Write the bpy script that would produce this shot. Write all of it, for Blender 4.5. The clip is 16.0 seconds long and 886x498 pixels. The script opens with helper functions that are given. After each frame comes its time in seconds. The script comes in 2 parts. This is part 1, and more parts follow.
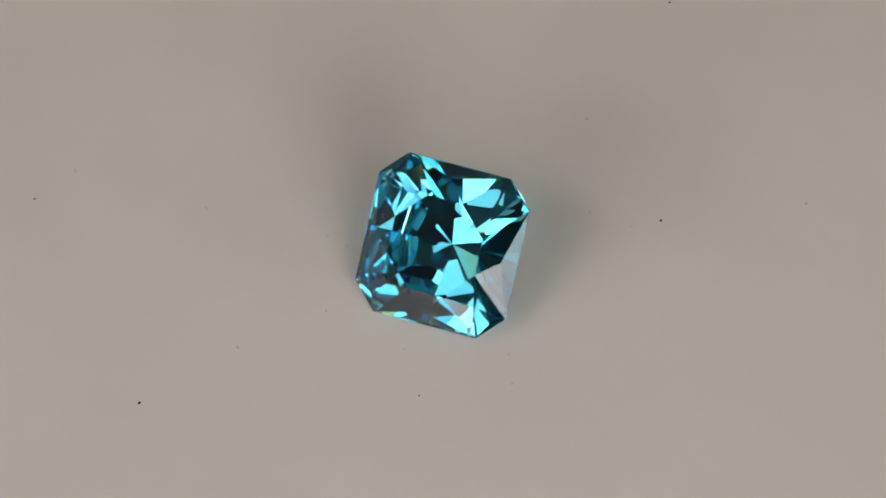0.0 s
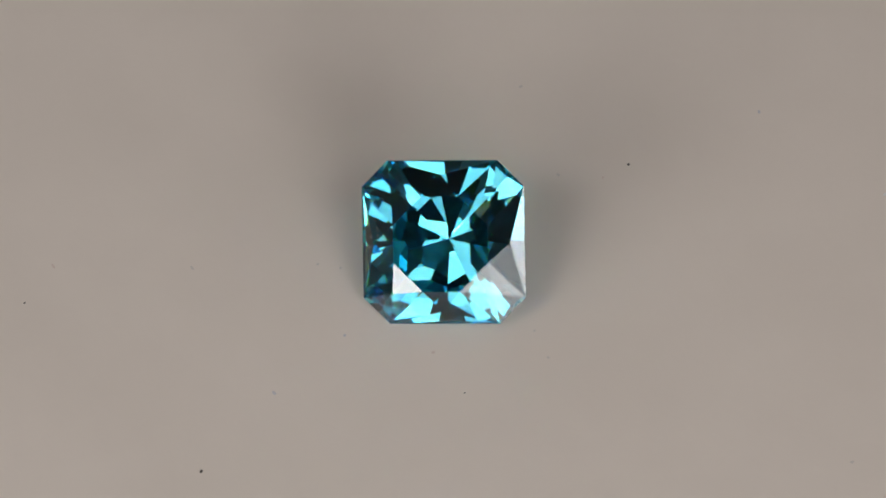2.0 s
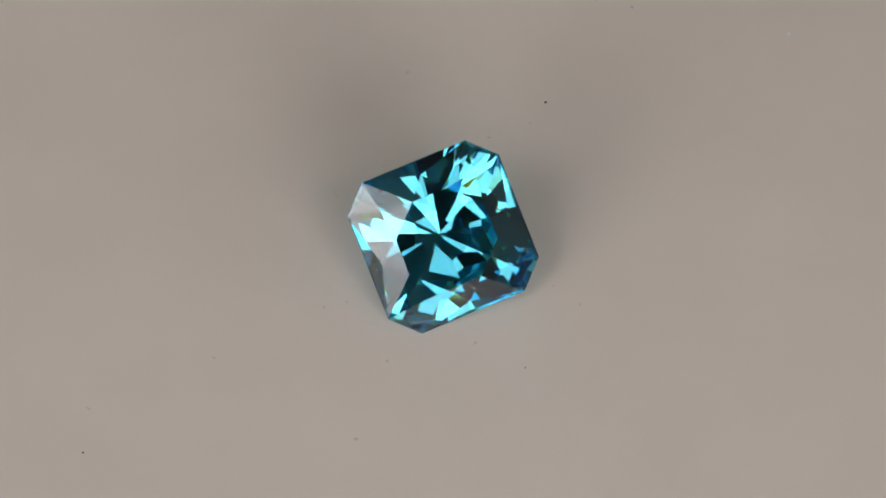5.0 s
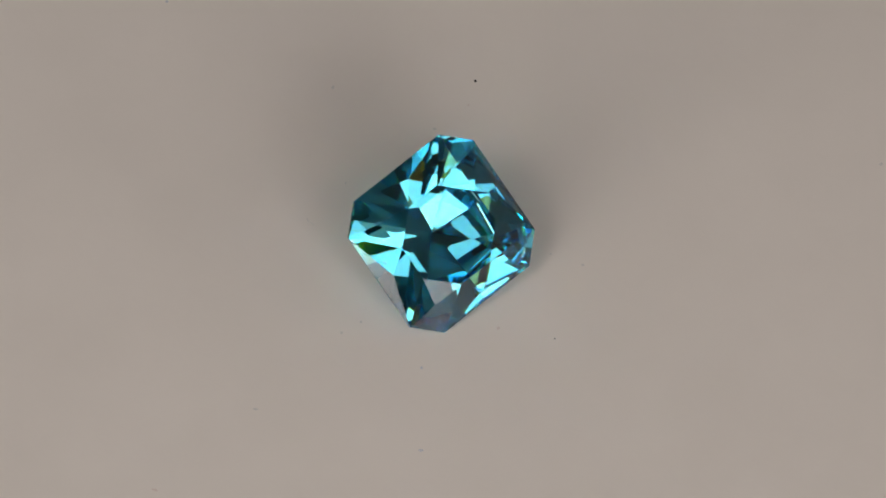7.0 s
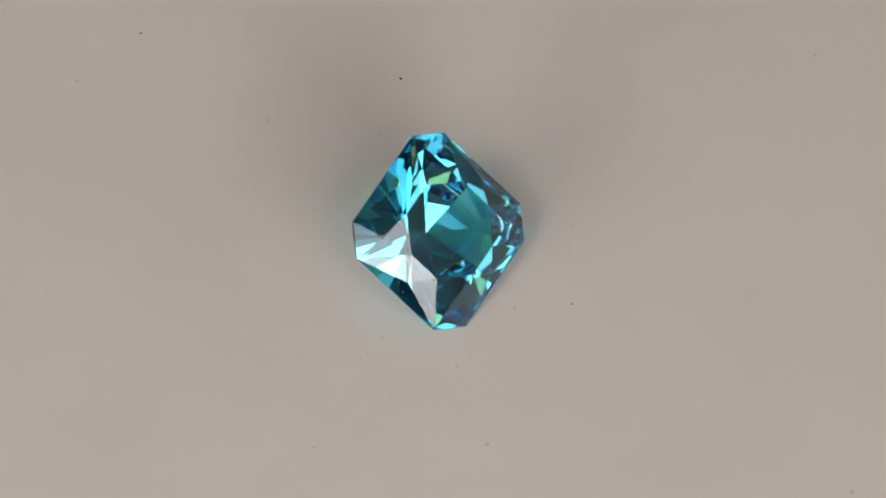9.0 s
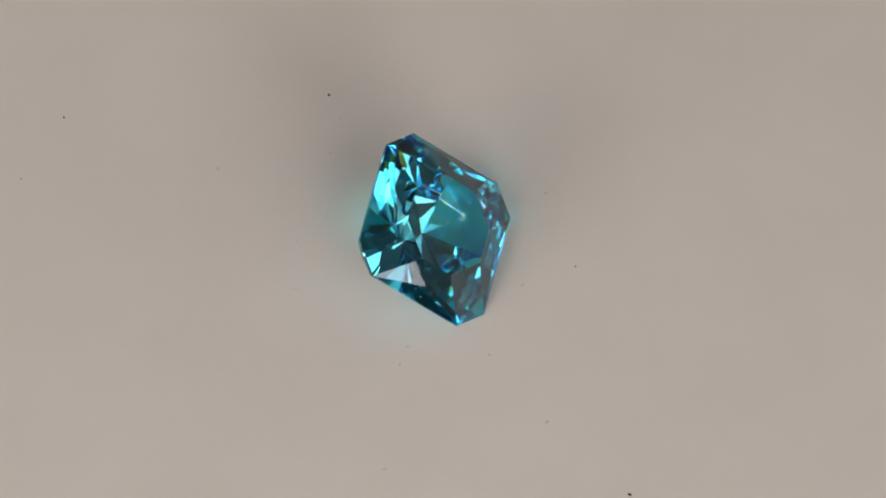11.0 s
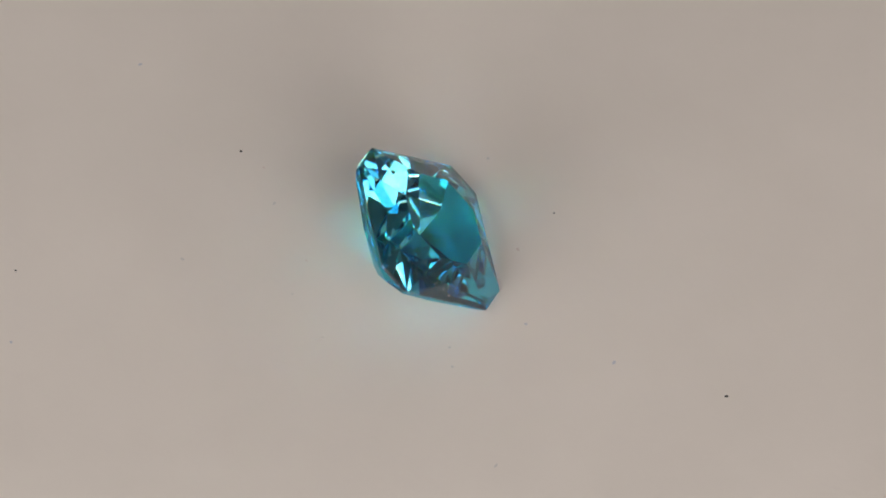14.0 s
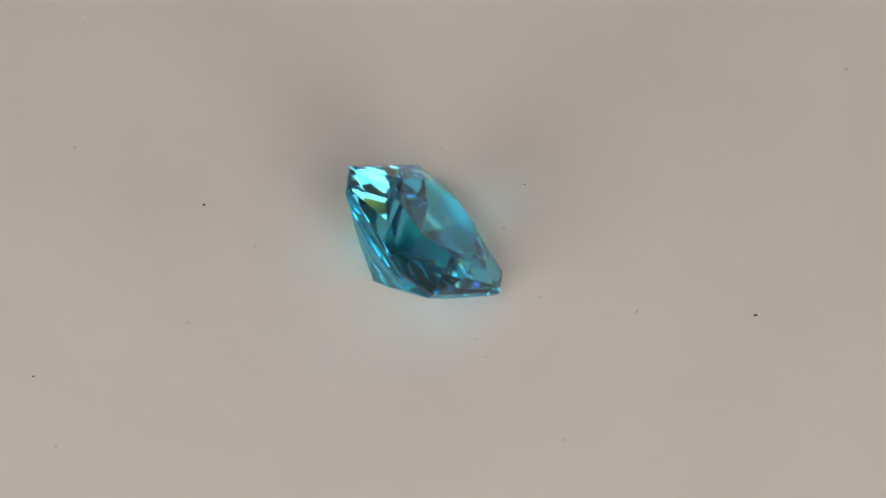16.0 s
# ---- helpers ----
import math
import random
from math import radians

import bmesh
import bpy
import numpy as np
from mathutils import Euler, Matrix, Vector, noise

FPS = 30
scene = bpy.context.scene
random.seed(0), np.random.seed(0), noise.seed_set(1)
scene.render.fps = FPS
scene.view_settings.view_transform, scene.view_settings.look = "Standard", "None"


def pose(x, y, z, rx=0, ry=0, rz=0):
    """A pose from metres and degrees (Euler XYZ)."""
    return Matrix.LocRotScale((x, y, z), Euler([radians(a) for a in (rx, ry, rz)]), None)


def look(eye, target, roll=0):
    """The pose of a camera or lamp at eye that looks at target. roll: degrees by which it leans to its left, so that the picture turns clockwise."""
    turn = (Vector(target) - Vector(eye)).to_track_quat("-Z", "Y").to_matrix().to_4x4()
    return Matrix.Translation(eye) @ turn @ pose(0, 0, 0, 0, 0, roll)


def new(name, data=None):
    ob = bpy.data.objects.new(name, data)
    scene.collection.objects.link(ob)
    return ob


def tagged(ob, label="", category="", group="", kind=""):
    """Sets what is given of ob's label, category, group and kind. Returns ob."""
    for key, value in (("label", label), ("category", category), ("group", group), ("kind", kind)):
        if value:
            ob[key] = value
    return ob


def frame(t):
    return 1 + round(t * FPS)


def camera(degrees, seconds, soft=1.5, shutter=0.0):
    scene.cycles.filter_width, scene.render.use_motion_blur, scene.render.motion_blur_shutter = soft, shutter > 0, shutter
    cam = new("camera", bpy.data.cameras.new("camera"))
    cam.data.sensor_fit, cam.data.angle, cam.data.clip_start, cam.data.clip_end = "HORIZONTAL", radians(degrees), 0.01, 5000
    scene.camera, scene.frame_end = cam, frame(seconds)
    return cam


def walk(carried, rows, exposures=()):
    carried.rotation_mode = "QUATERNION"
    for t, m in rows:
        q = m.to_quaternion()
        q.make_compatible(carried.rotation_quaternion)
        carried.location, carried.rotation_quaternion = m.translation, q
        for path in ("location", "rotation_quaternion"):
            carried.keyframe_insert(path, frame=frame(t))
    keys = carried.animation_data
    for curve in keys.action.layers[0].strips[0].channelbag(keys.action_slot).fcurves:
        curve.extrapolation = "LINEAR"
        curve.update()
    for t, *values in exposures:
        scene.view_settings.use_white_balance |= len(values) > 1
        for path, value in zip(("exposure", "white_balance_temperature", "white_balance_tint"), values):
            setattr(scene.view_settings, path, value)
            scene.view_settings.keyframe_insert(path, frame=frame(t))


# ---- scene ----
# ---- camera and its place (it stands still) ----
FOV = 3.1007
EYE = (0.000618, -0.451429, 0.660465)
AIM = (0.000618, 0.001555, 0.000000)
ROLL = 1.139
SECONDS = 16.0
TURN = 8.9668          # degrees a second of the turntable, counter-clockwise from above
cam = camera(FOV, SECONDS, soft=1.8)
walk(cam, [(0.0, look(EYE, AIM, ROLL)), (SECONDS, look(EYE, AIM, ROLL))],
     exposures=[(0.0, 0.56), (1.0, 0.46), (3.0, 0.46), (4.0, 0.49), (6.5, 0.44), (7.0, 0.48), (8.0, 0.63), (9.0, 0.68), (12.0, 0.70), (16.0, 0.74)])

# ---- light: a dim studio with softboxes round the turntable ----
world = bpy.data.worlds.new("studio_air")
scene.world = world
world.use_nodes = True
world.node_tree.nodes["Background"].inputs["Color"].default_value = (1.0, 0.96, 0.93, 1)
world.node_tree.nodes["Background"].inputs["Strength"].default_value = 0.01


def softbox(azimuth, elevation, distance, width, height, edge, centre, mid=(0.5, 0.5), color=(1.0, 0.965, 0.94)):
    """A softbox that faces the stone from a bearing (degrees, counter-clockwise from +x) and an elevation.
    Its cloth glows by centre at the point mid, before the bulb, and falls off to edge."""
    a, e = radians(azimuth), radians(elevation)
    eye = Vector((math.cos(a) * math.cos(e), math.sin(a) * math.cos(e), math.sin(e))) * distance
    lamp = bpy.data.lights.new("softbox", "AREA")
    lamp.shape, lamp.size, lamp.size_y = "RECTANGLE", width, height
    lamp.energy, lamp.color = math.pi * width * height, color
    lamp.use_nodes = True
    nodes, links = lamp.node_tree.nodes, lamp.node_tree.links
    glow = nodes["Emission"]
    where, away = nodes.new("ShaderNodeNewGeometry"), nodes.new("ShaderNodeVectorMath")
    away.operation = "DISTANCE"
    away.inputs[1].default_value = (*mid, 0.0)
    flat = nodes.new("ShaderNodeVectorMath")
    flat.operation = "MULTIPLY"
    flat.inputs[1].default_value = (1, 1, 0)
    fall = nodes.new("ShaderNodeMapRange")
    fall.interpolation_type = "SMOOTHSTEP"
    for key, value in (("From Min", 0.05), ("From Max", 0.62), ("To Min", centre), ("To Max", edge)):
        fall.inputs[key].default_value = value
    links.new(where.outputs["Parametric"], flat.inputs[0])
    links.new(flat.outputs["Vector"], away.inputs[0])
    links.new(away.outputs["Value"], fall.inputs["Value"])
    links.new(fall.outputs["Result"], glow.inputs["Strength"])
    ob = new("softbox", lamp)
    ob.matrix_world = look(eye, (0, 0, 0))
    return ob


softbox(-66, 21, 0.34, 0.25, 0.195, 1.3, 3.8)       # broad panel in front, to the right of the camera
softbox(-132, 19, 0.34, 0.27, 0.175, 1.1, 2.8)      # and to the left of it
softbox(-125.6, 4.6, 0.36, 0.28, 0.050, 0.95, 6.0)  # its lower edge, close to the plate
softbox(-62, 52, 0.50, 0.20, 0.14, 1.0, 2.3)        # upper panels on either side of the camera
softbox(-138, 52, 0.50, 0.23, 0.16, 1.0, 3.4)
softbox(-21, 14.5, 0.50, 0.09, 0.18, 1.0, 4.4)      # a narrow upright one at the right side
scene.cycles.caustics_refractive = scene.cycles.caustics_reflective = True   # the stone throws light on the plate
scene.cycles.blur_glossy = 0.0
scene.cycles.max_bounces, scene.cycles.transmission_bounces, scene.cycles.glossy_bounces = 24, 24, 16


# ---- materials ----
def material(name):
    mat = bpy.data.materials.new(name)
    mat.use_nodes = True
    return mat, mat.node_tree.nodes, mat.node_tree.links, mat.node_tree.nodes["Principled BSDF"]


def mottled(name, dark, light, scale, rough, fine=900.0, bump=0.02, detail=4.0):
    """A surface whose colour drifts slowly and whose grain is a fine bump."""
    mat, nodes, links, bsdf = material(name)
    coord = nodes.new("ShaderNodeTexCoord")
    slow, grain = nodes.new("ShaderNodeTexNoise"), nodes.new("ShaderNodeTexNoise")
    slow.inputs["Scale"].default_value, slow.inputs["Detail"].default_value = scale, detail
    grain.inputs["Scale"].default_value, grain.inputs["Detail"].default_value = fine, 3.0
    ramp = nodes.new("ShaderNodeValToRGB")
    ramp.color_ramp.elements[0].position, ramp.color_ramp.elements[1].position = 0.3, 0.7
    ramp.color_ramp.elements[0].color, ramp.color_ramp.elements[1].color = (*dark, 1), (*light, 1)
    relief = nodes.new("ShaderNodeBump")
    relief.inputs["Strength"].default_value, relief.inputs["Distance"].default_value = bump, 0.0002
    links.new(coord.outputs["Object"], slow.inputs["Vector"])
    links.new(coord.outputs["Object"], grain.inputs["Vector"])
    links.new(slow.outputs["Fac"], ramp.inputs["Fac"])
    links.new(ramp.outputs["Color"], bsdf.inputs["Base Color"])
    links.new(grain.outputs["Fac"], relief.inputs["Height"])
    links.new(relief.outputs["Normal"], bsdf.inputs["Normal"])
    bsdf.inputs["Roughness"].default_value = rough
    return mat


def zircon(name, passed, turned, rough):
    """Blue zircon. Its strong dispersion and double refraction: part of the red and of the blue is bent by an index of its
    own. passed: the colour of light that goes through the face; turned: of light
    that the face throws back."""
    mat, nodes, links, bsdf = material(name)
    total = None
    for share, index in (((0.5, 0.5, 0.5), 1.945), ((0.5, 0.22, 0.0), 1.918), ((0.0, 0.28, 0.5), 1.972)):
        bent = nodes.new("ShaderNodeBsdfRefraction")
        bent.inputs["Color"].default_value = [s * p for s, p in zip(share, passed)] + [1.0]
        bent.inputs["Roughness"].default_value = rough
        bent.inputs["IOR"].default_value = index
        if total:
            both = nodes.new("ShaderNodeAddShader")
            links.new(total, both.inputs[0])
            links.new(bent.outputs["BSDF"], both.inputs[1])
            total = both.outputs["Shader"]
        else:
            total = bent.outputs["BSDF"]
    gloss, part_back, mix = nodes.new("ShaderNodeBsdfGlossy"), nodes.new("ShaderNodeFresnel"), nodes.new("ShaderNodeMixShader")
    gloss.inputs["Color"].default_value = (*turned, 1)
    gloss.inputs["Roughness"].default_value = rough
    part_back.inputs["IOR"].default_value = 1.95
    links.new(part_back.outputs["Fac"], mix.inputs["Fac"])
    links.new(total, mix.inputs[1])
    links.new(gloss.outputs["BSDF"], mix.inputs[2])
    links.new(mix.outputs["Shader"], nodes["Material Output"].inputs["Surface"])
    nodes.remove(bsdf)
    return mat


WHITE = mottled("matte_white_acrylic", (0.792, 0.712, 0.645), (0.830, 0.748, 0.680), 140.0, 0.55, 2500.0, 0.05)
EDGE = mottled("grey_plastic", (0.30, 0.30, 0.30), (0.34, 0.34, 0.34), 40.0, 0.5)
PAPER = mottled("pale_card", (0.52, 0.51, 0.50), (0.56, 0.55, 0.54), 8.0, 0.8)
WALL = mottled("grey_paint", (0.40, 0.39, 0.38), (0.44, 0.43, 0.42), 6.0, 0.8)
BLACK = mottled("dark_cloth", (0.07, 0.07, 0.07), (0.09, 0.09, 0.09), 200.0, 0.9)
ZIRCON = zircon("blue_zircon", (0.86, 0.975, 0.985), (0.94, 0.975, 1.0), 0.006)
# pavilion face colours stand in for the light absorbed inside the stone
ZIRCON_DEPTH_TINT = zircon("blue_zircon_depth_tint", (0.12, 0.74, 0.87), (0.37, 0.735, 0.835), 0.012)
SOOT = mottled("dark_dust", (0.012, 0.010, 0.010), (0.030, 0.024, 0.022), 9000.0, 0.9)
GREY_DUST = mottled("grey_dust", (0.66, 0.61, 0.57), (0.69, 0.64, 0.60), 9000.0, 0.9)
BROWN_DUST = mottled("reddish_dust", (0.72, 0.60, 0.54), (0.75, 0.63, 0.57), 9000.0, 0.9)
BLUE_DUST = mottled("bluish_dust", (0.58, 0.56, 0.60), (0.62, 0.60, 0.62), 9000.0, 0.9)
PALE_DUST = mottled("white_lint", (0.80, 0.80, 0.80), (0.86, 0.86, 0.86), 9000.0, 0.9)


# ---- building helpers ----
def mesh_from(bm, name, mat, smooth=False):
    me = bpy.data.meshes.new(name)
    bm.to_mesh(me)
    bm.free()
    me.materials.append(mat)
    for poly in me.polygons:
        poly.use_smooth = smooth
    return me


def part(name, bm, mat, parent, label="", smooth=False):
    """Links a bmesh as one mesh object under a thing or a part."""
    ob = new(name, mesh_from(bm, name, mat, smooth))
    ob.parent = parent
    return tagged(ob, label)


def slab(x0, x1, y0, y1, z0, z1, bevel=0.0):
    bm = bmesh.new()
    bmesh.ops.create_cube(bm, size=1.0, matrix=Matrix.Translation(((x0 + x1) / 2, (y0 + y1) / 2, (z0 + z1) / 2))
                          @ Matrix.Diagonal((x1 - x0, y1 - y0, z1 - z0, 1)))
    if bevel:
        bmesh.ops.bevel(bm, geom=bm.edges[:], offset=bevel, segments=2, affect="EDGES", profile=0.5)
    return bm


def lathe(profile, steps=128):
    """A turned solid from (radius, height) pairs that begin and end on the axis."""
    bm = bmesh.new()
    rings = []
    for r, z in profile:
        if r == 0:
            rings.append([bm.verts.new((0, 0, z))])
        else:
            rings.append([bm.verts.new((r * math.cos(2 * math.pi * i / steps), r * math.sin(2 * math.pi * i / steps), z))
                          for i in range(steps)])
    for a, b in zip(rings, rings[1:]):
        for i in range(steps):
            j = (i + 1) % steps
            quad = [a[i % len(a)], a[j % len(a)], b[j % len(b)], b[i % len(b)]]
            quad = [v for k, v in enumerate(quad) if v not in quad[:k]]
            if len(quad) > 2:
                bm.faces.new(quad)
    bmesh.ops.recalc_face_normals(bm, faces=bm.faces[:])
    return bm


# ---- the room ----
TABLE_TOP = -0.045


def room():
    """A small pale shooting booth, dark on the camera's side: unseen, added for bounce and reflections."""
    def piece(name, bm, mat, label):
        return tagged(new(name, mesh_from(bm, name, mat)), label, kind="structure")
    piece("wall_north", slab(-0.55, 0.55, 0.50, 0.55, TABLE_TOP, 1.1), PAPER, "unseen plain pale grey card wall, added to bounce light")
    piece("wall_east", slab(0.50, 0.55, -0.70, 0.497, TABLE_TOP, 1.1), PAPER, "unseen plain pale grey card wall, added to bounce light")
    piece("wall_west", slab(-0.55, -0.50, -0.70, 0.497, TABLE_TOP, 1.1), PAPER, "unseen plain pale grey card wall, added to bounce light")
    piece("wall_south", slab(-0.55, 0.55, -0.75, -0.703, TABLE_TOP, 1.1), BLACK, "unseen plain dark cloth wall, added behind the camera to keep reflections dark")
    piece("ceiling", slab(-0.55, 0.55, -0.75, 0.55, 1.103, 1.15), WALL, "unseen plain grey ceiling, added to bounce light")
    piece("floor", slab(-0.55, 0.55, -0.75, 0.55, TABLE_TOP - 0.03, TABLE_TOP - 0.001), WALL, "plain grey table surface")


def turntable():
    root = tagged(new("turntable"), "matte white display turntable with fine dust on it", "turntable")
    root.location = (0, 0, TABLE_TOP)
    h = -TABLE_TOP
    part("plate", lathe([(0, h), (0.030, h), (0.0895, h), (0.0904, h - 0.0004), (0.0908, h - 0.0013), (0.0908, h - 0.0065),
                         (0.090, h - 0.0075), (0, h - 0.0075)]), WHITE, root, "matte white round plate", smooth=False)
    part("base", lathe([(0, h - 0.008), (0.068, h - 0.008), (0.070, h - 0.010), (0.074, 0.003), (0.073, 0.0), (0, 0.0)]),
         EDGE, root, "grey plastic base")
    return root


# ---- the stone, cut by planes (millimetres in its own space: girdle plane z = 0, culet on -z) ----
GEM_W, GEM_C = 4.0, 1.285          # half width, corner cut
GEM_T, GEM_S, GEM_H = 2.335, 0.909, 1.038  # table octagon and crown height
GEM_M, GEM_HM = 3.349, 0.554           # point between star and lower crown facets
GEM_K, GEM_HK = 3.50, 0.60             # the like point on the cut corners
GEM_D = 4.004                        # pavilion depth
GIRDLE = 0.07                     # half thickness


def through_points(a, b, c):
    a, b, c = Vector(a), Vector(b), Vector(c)
    n = (b - a).cross(c - a).normalized()
    n = -n if n.dot(a) < 0 else n
    return n, n.dot(a)


def pavilion_plane(bearing, angle, radius, depth):
    """A plane below the girdle, by its bearing and slope, through the point at a radius and height on its bearing."""
    a, b = radians(bearing), radians(angle)
    n = Vector((math.sin(b) * math.cos(a), math.sin(b) * math.sin(a), -math.cos(b)))
    return n, n.dot(Vector((radius * math.cos(a), radius * math.sin(a), depth)))


def corners_of(planes):
    """All corners of the solid that the planes leave."""
    n, o = np.array([p[0][:] for p in planes]), np.array([p[1] for p in planes])
    i, j, k = np.array([(a, b, c) for a in range(len(n)) for b in range(a) for c in range(b)]).T
    m = np.stack([n[i], n[j], n[k]], axis=1)
    sound = np.abs(np.linalg.det(m)) > 1e-4
    at = np.linalg.solve(m[sound], np.stack([o[i], o[j], o[k]], axis=1)[sound][..., None])[..., 0]
    return at[(at @ n.T - o < 1e-5).all(axis=1)]


def gem_planes():
    w, e, g = GEM_W, GEM_W - GEM_C, GIRDLE
    out = [("table_facet", Vector((0, 0, 1)), GEM_H + g)]
    for k in range(4):
        turn = Matrix.Rotation(-k * math.pi / 2, 3, "Z")

        def q(x, y, z):
            return turn @ Vector((x, y, z))
        v, u, m = q(GEM_T, GEM_S, GEM_H + g), q(GEM_T, -GEM_S, GEM_H + g), q(GEM_M, 0, GEM_HM + g)
        a, b, v2, a2 = q(w, e, g), q(w, -e, g), q(GEM_S, -GEM_T, GEM_H + g), q(e, -w, g)
        c = Matrix.Rotation(-k * math.pi / 2 - math.pi / 4, 3, "Z") @ Vector((GEM_K, 0, GEM_HK + g))
        for three in ((v, u, m), (v, m, a), (u, m, b), (m, a, b), (u, v2, c), (u, b, c), (v2, a2, c), (b, a2, c)):
            out.append(("crown", *through_points(*three)))
        out.append(("girdle", q(1, 0, 0), w))
        out.append(("girdle", q(1, -1, 0).normalized(), (w + e) / math.sqrt(2)))
        side = -90 * k
        for i, (bearing, angle, radius, depth) in enumerate((
                (side, 75, w, -g), (side, 69.8, 3.93, -0.20), (side, 64.6, 3.80, -0.43), (side, 59.4, 3.70, -0.57),
                (side - 45, 56.05, (w + e) / math.sqrt(2), -g), (side + 7.39, 40.87, 0, -GEM_D), (side - 7.39, 40.87, 0, -GEM_D))):
            if (k, i) == (1, 6):          # the facet on which the stone lies
                out.append(("pavilion", pavilion_plane(-102.35, 41.15, 0, 0)[0], 2.995))
            else:
                out.append(("pavilion", *pavilion_plane(bearing, angle, radius, depth)))
    for k in range(4):
        for lean in (-19.74, 19.74):       # these come close to the girdle at its corners
            n, _ = pavilion_plane(-90 * k - 45 + lean, 40.26, 0, 0)
            rim = [Vector((x * w, y * e, -g)) for x in (-1, 1) for y in (-1, 1)] + [Vector((x * e, y * w, -g)) for x in (-1, 1) for y in (-1, 1)]
            out.append(("pavilion", n, max(n.dot(r) for r in rim) + 0.083))
    return out


def gemstone():
    stone = tagged(new("gemstone"), "square cut-corner faceted blue zircon lying tilted on its pavilion", "gemstone")
    planes = gem_planes()
    tips = corners_of([p[1:] for p in planes])
    labels = {"table_facet": "flat octagonal top facet", "crown": "faceted crown", "girdle": "thin polished girdle",
              "pavilion": "faceted pavilion that comes to a point"}
    for name, label in labels.items():
        bm = bmesh.new()
        for kind, n, o in planes:
            if kind != name:
                continue
            ring = []
            for at in tips[np.abs(tips @ np.array(n[:]) - o) < 1e-4]:
                if all((Vector(at) - r).length > 1e-3 for r in ring):
                    ring.append(Vector(at))
            if len(ring) < 3:              # cut away by its neighbours
                continue
            middle = sum(ring, Vector()) / len(ring)
            x = (ring[0] - middle).normalized()
            y = n.cross(x)
            ring.sort(key=lambda r: math.atan2((r - middle).dot(y), (r - middle).dot(x)))
            bm.faces.new([bm.verts.new(r * 0.001) for r in ring])
        bmesh.ops.remove_doubles(bm, verts=bm.verts[:], dist=1e-6)
        part(name, bm, ZIRCON_DEPTH_TINT if name == "pavilion" else ZIRCON, stone, label)
    # tiny pale inclusions close under the crown on one side
    rng = random.Random(21)
    for _ in range(7):
        at = Vector((-2.9 - 0.7 * rng.random(), rng.uniform(-1.6, 1.2), rng.uniform(-0.35, 0.15)))
        bm = bmesh.new()
        bmesh.ops.create_icosphere(bm, subdivisions=1, radius=rng.uniform(0.018, 0.040) * 0.001)
        for v in bm.verts:
            v.co = Vector((v.co.x * rng.uniform(0.7, 1.3), v.co.y * rng.uniform(0.7, 1.6), v.co.z)) + at * 0.001
        part("inclusion", bm, PALE_DUST, stone, "tiny pale inclusion inside the stone")
    return stone


LYING = Matrix(((0.918589, 0.198998, -0.341459, 0.0005945),
                     (-0.369333, 0.739754, -0.562456, -0.0002814),
                     (0.140668, 0.642778, 0.753027, 0.0031483),
                     (0, 0, 0, 1)))


def stone_pose():
    """The stone as it lies, let down until its lowest facet is on the plate."""
    lowest = min((LYING @ Vector(at * 0.001)).z for at in corners_of([p[1:] for p in gem_planes()]))
    return Matrix.Translation((0, 0, 0.000006 - lowest)) @ LYING


# ---- dust on the plate: x, y and length in millimetres, stretch, bearing ----
def speck_mesh(length, wide, mat, seed):
    rng = random.Random(seed)
    bm = bmesh.new()
    bmesh.ops.create_icosphere(bm, subdivisions=2, radius=0.5)
    for v in bm.verts:
        v.co *= 0.75 + 0.5 * rng.random()
        v.co = Vector((v.co.x * length, v.co.y * wide, max(0.0, v.co.z + 0.35) * min(length, wide) * (0.3 if mat is SOOT else 0.12))) * 0.001
    return mesh_from(bm, "dust_speck", mat)


def fibre_mesh(length, mat, seed):
    rng = random.Random(seed)
    bm = bmesh.new()
    ring = None
    bend = rng.uniform(0.15, 0.35)
    for i in range(9):
        s = i / 8 - 0.5
        x, y = s * length, bend * length * (s * s - 0.1) * 2 + 0.03 * math.sin(9 * s)
        now = [bm.verts.new((x * 0.001, (y + 0.016 * math.cos(a)) * 0.001, (0.016 + 0.016 * math.sin(a)) * 0.001))
               for a in (0.0, 1.26, 2.51, 3.77, 5.03)]
        if ring:
            for j in range(5):
                bm.faces.new((ring[j], ring[(j + 1) % 5], now[(j + 1) % 5], now[j]))
        else:
            bm.faces.new(now)
        ring = now
    bm.faces.new(ring)
    bmesh.ops.recalc_face_normals(bm, faces=bm.faces[:])
    return mesh_from(bm, "lint_fibre", mat, True)


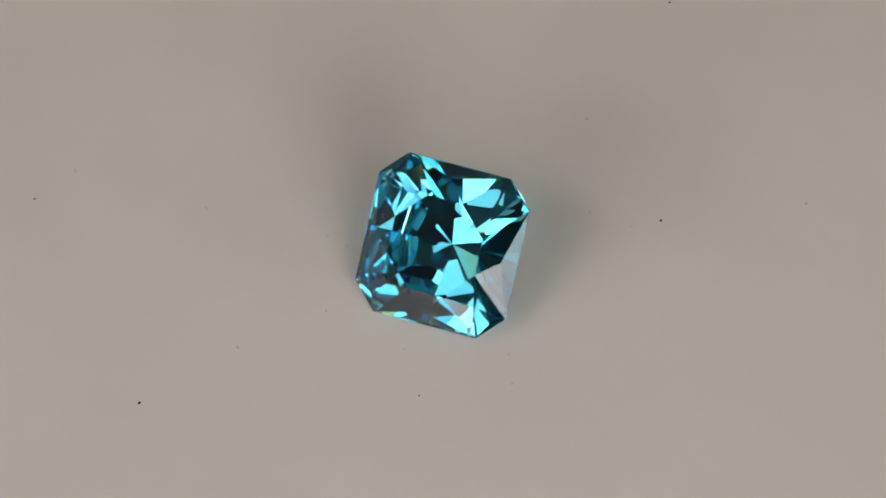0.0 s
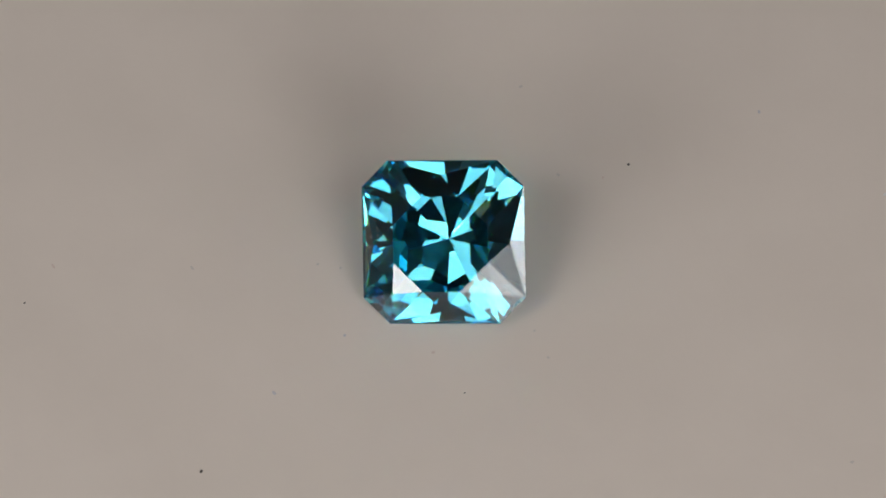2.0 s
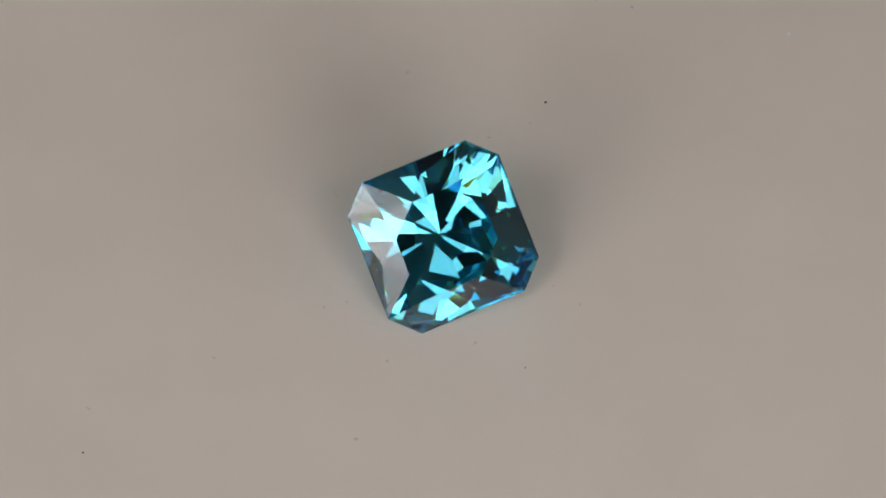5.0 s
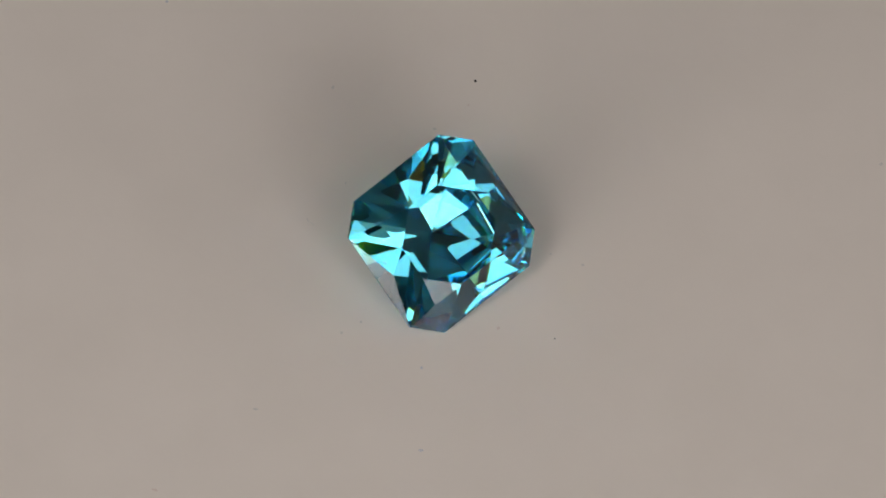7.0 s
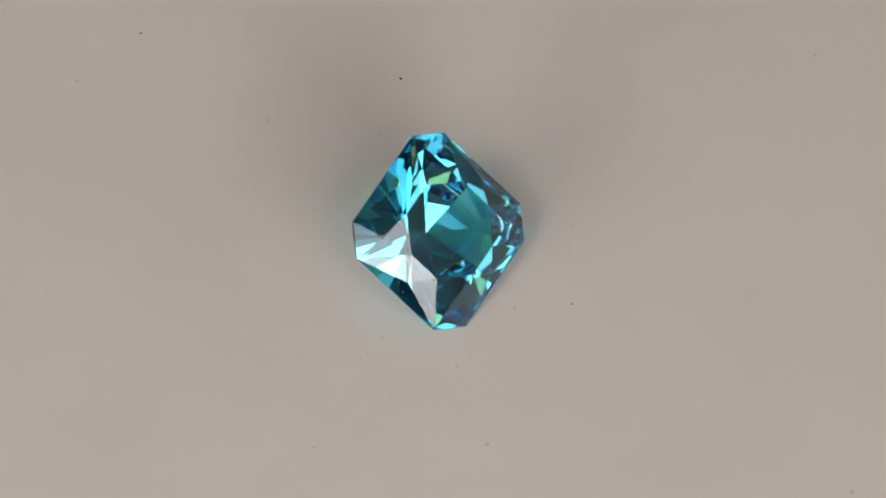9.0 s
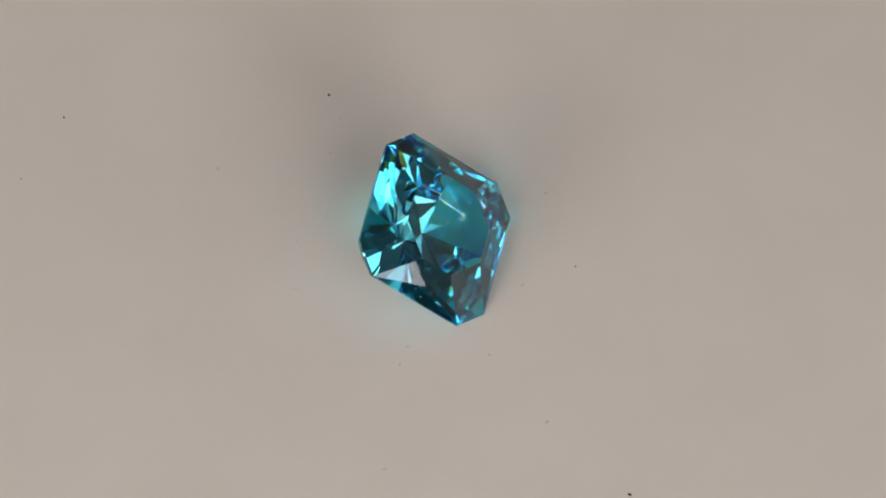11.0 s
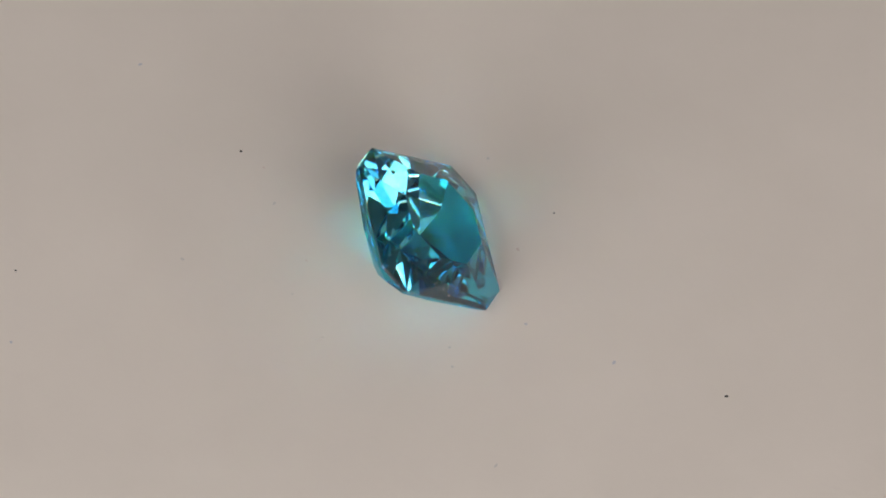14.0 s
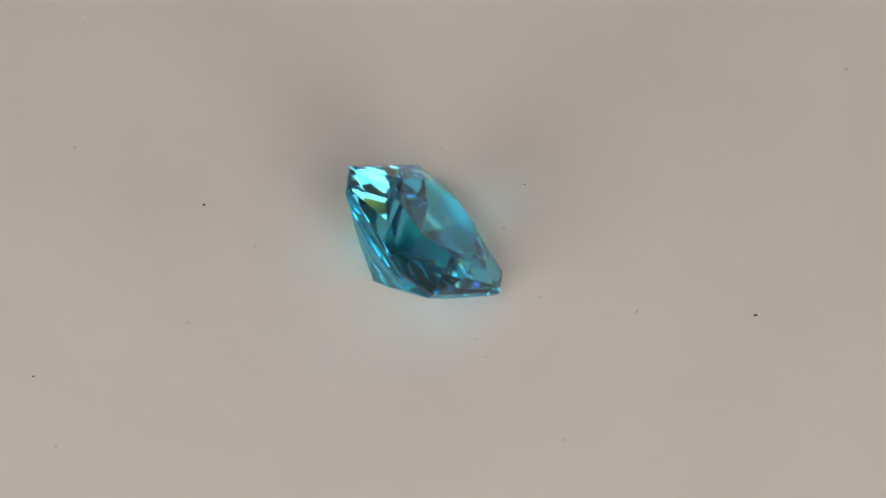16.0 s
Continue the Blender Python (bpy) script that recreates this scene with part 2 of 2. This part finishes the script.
DUST = [
    ((11.27, 3.50), 0.155, 0.13, 30, SOOT, "tiny black dust speck on the white plate"),
    ((-13.99, -7.88), 0.175, 0.14, 70, SOOT, "tiny black dust speck on the white plate"),
    ((-19.45, 4.05), 0.12, 0.09, 20, SOOT, "tiny black dust speck on the white plate"),
    ((11.58, 16.60), 0.12, 0.09, 0, SOOT, "tiny black dust speck on the white plate"),
    ((8.20, 19.14), 0.17, 0.14, 0, BLUE_DUST, "faint bluish dust speck on the white plate"),
    ((-0.40, -7.13), 0.09, 0.08, 0, SOOT, "tiny black dust speck on the white plate"),
    ((-5.02, -2.23), 0.17, 0.12, 40, BLUE_DUST, "faint bluish dust speck on the white plate"),
    ((-9.29, -4.50), 0.24, 0.16, 110, BLUE_DUST, "faint bluish dust speck on the white plate"),
    ((-4.06, 1.63), 0.16, 0.12, 60, GREY_DUST, "faint grey dust speck on the white plate"),
    ((-5.07, 2.17), 0.16, 0.13, 15, GREY_DUST, "faint grey dust speck on the white plate"),
    ((-1.16, -4.42), 0.22, 0.16, 0, BROWN_DUST, "faint reddish dust speck on the white plate"),
    ((-11.02, 3.71), 0.26, 0.12, 110, GREY_DUST, "faint grey dust speck on the white plate"),
    ((3.93, -4.60), 0.13, 0.11, 0, GREY_DUST, "faint grey dust speck on the white plate"),
    ((4.11, -6.30), 0.17, 0.13, 70, GREY_DUST, "faint grey dust speck on the white plate"),
    ((7.57, 9.48), 0.24, 0.15, 10, GREY_DUST, "faint grey dust speck on the white plate"),
    ((9.83, 3.12), 0.13, 0.10, 30, BROWN_DUST, "faint reddish dust speck on the white plate"),
    ((7.78, 3.90), 0.20, 0.14, 120, GREY_DUST, "faint grey dust speck on the white plate"),
    ((2.84, 6.20), 0.12, 0.10, 50, GREY_DUST, "faint grey dust speck on the white plate"),
    ((4.10, 4.51), 0.13, 0.10, 0, BROWN_DUST, "faint reddish dust speck on the white plate"),
    ((18.37, 4.69), 0.20, 0.14, 80, BLUE_DUST, "faint bluish dust speck on the white plate"),
    ((-17.49, 5.75), 0.30, 0.12, 100, BROWN_DUST, "faint reddish dust speck on the white plate"),
    ((16.43, -16.35), 0.22, 0.16, 0, GREY_DUST, "faint grey dust speck on the white plate"),
    ((22.85, -1.78), 0.26, 0.16, 20, PALE_DUST, "faint white dust speck on the white plate"),
    ((-8.73, -22.37), 0.24, 0.15, 0, BLUE_DUST, "faint bluish dust speck on the white plate"),
]


def on_plate(m, t):
    """The pose m on the plate, turned with the plate to t seconds."""
    return Matrix.Rotation(radians(TURN * t), 4, "Z") @ m


def motions():
    times = [0.5 * i for i in range(int(SECONDS * 2) + 1)]
    for ob, m in RIDERS:
        walk(ob, [(t, on_plate(m, t)) for t in times])


room()
RIDERS = [(turntable(), pose(0, 0, TABLE_TOP)), (gemstone(), stone_pose())]
for i, (at, length, wide, bearing, mat, label) in enumerate(DUST):
    speck = tagged(new("dust_speck", speck_mesh(length, wide, mat, 11 + i)), label, "dust", group="dust on the plate")
    RIDERS.append((speck, pose(at[0] * 0.001, at[1] * 0.001, 0, 0, 0, bearing)))
lint = tagged(new("lint_fibre", fibre_mesh(0.55, GREY_DUST, 3)), "short bent grey lint fibre on the white plate", "lint",
              group="dust on the plate")
RIDERS.append((lint, pose(-0.00004, 0.00664, 0, 0, 0, -110)))

motions()
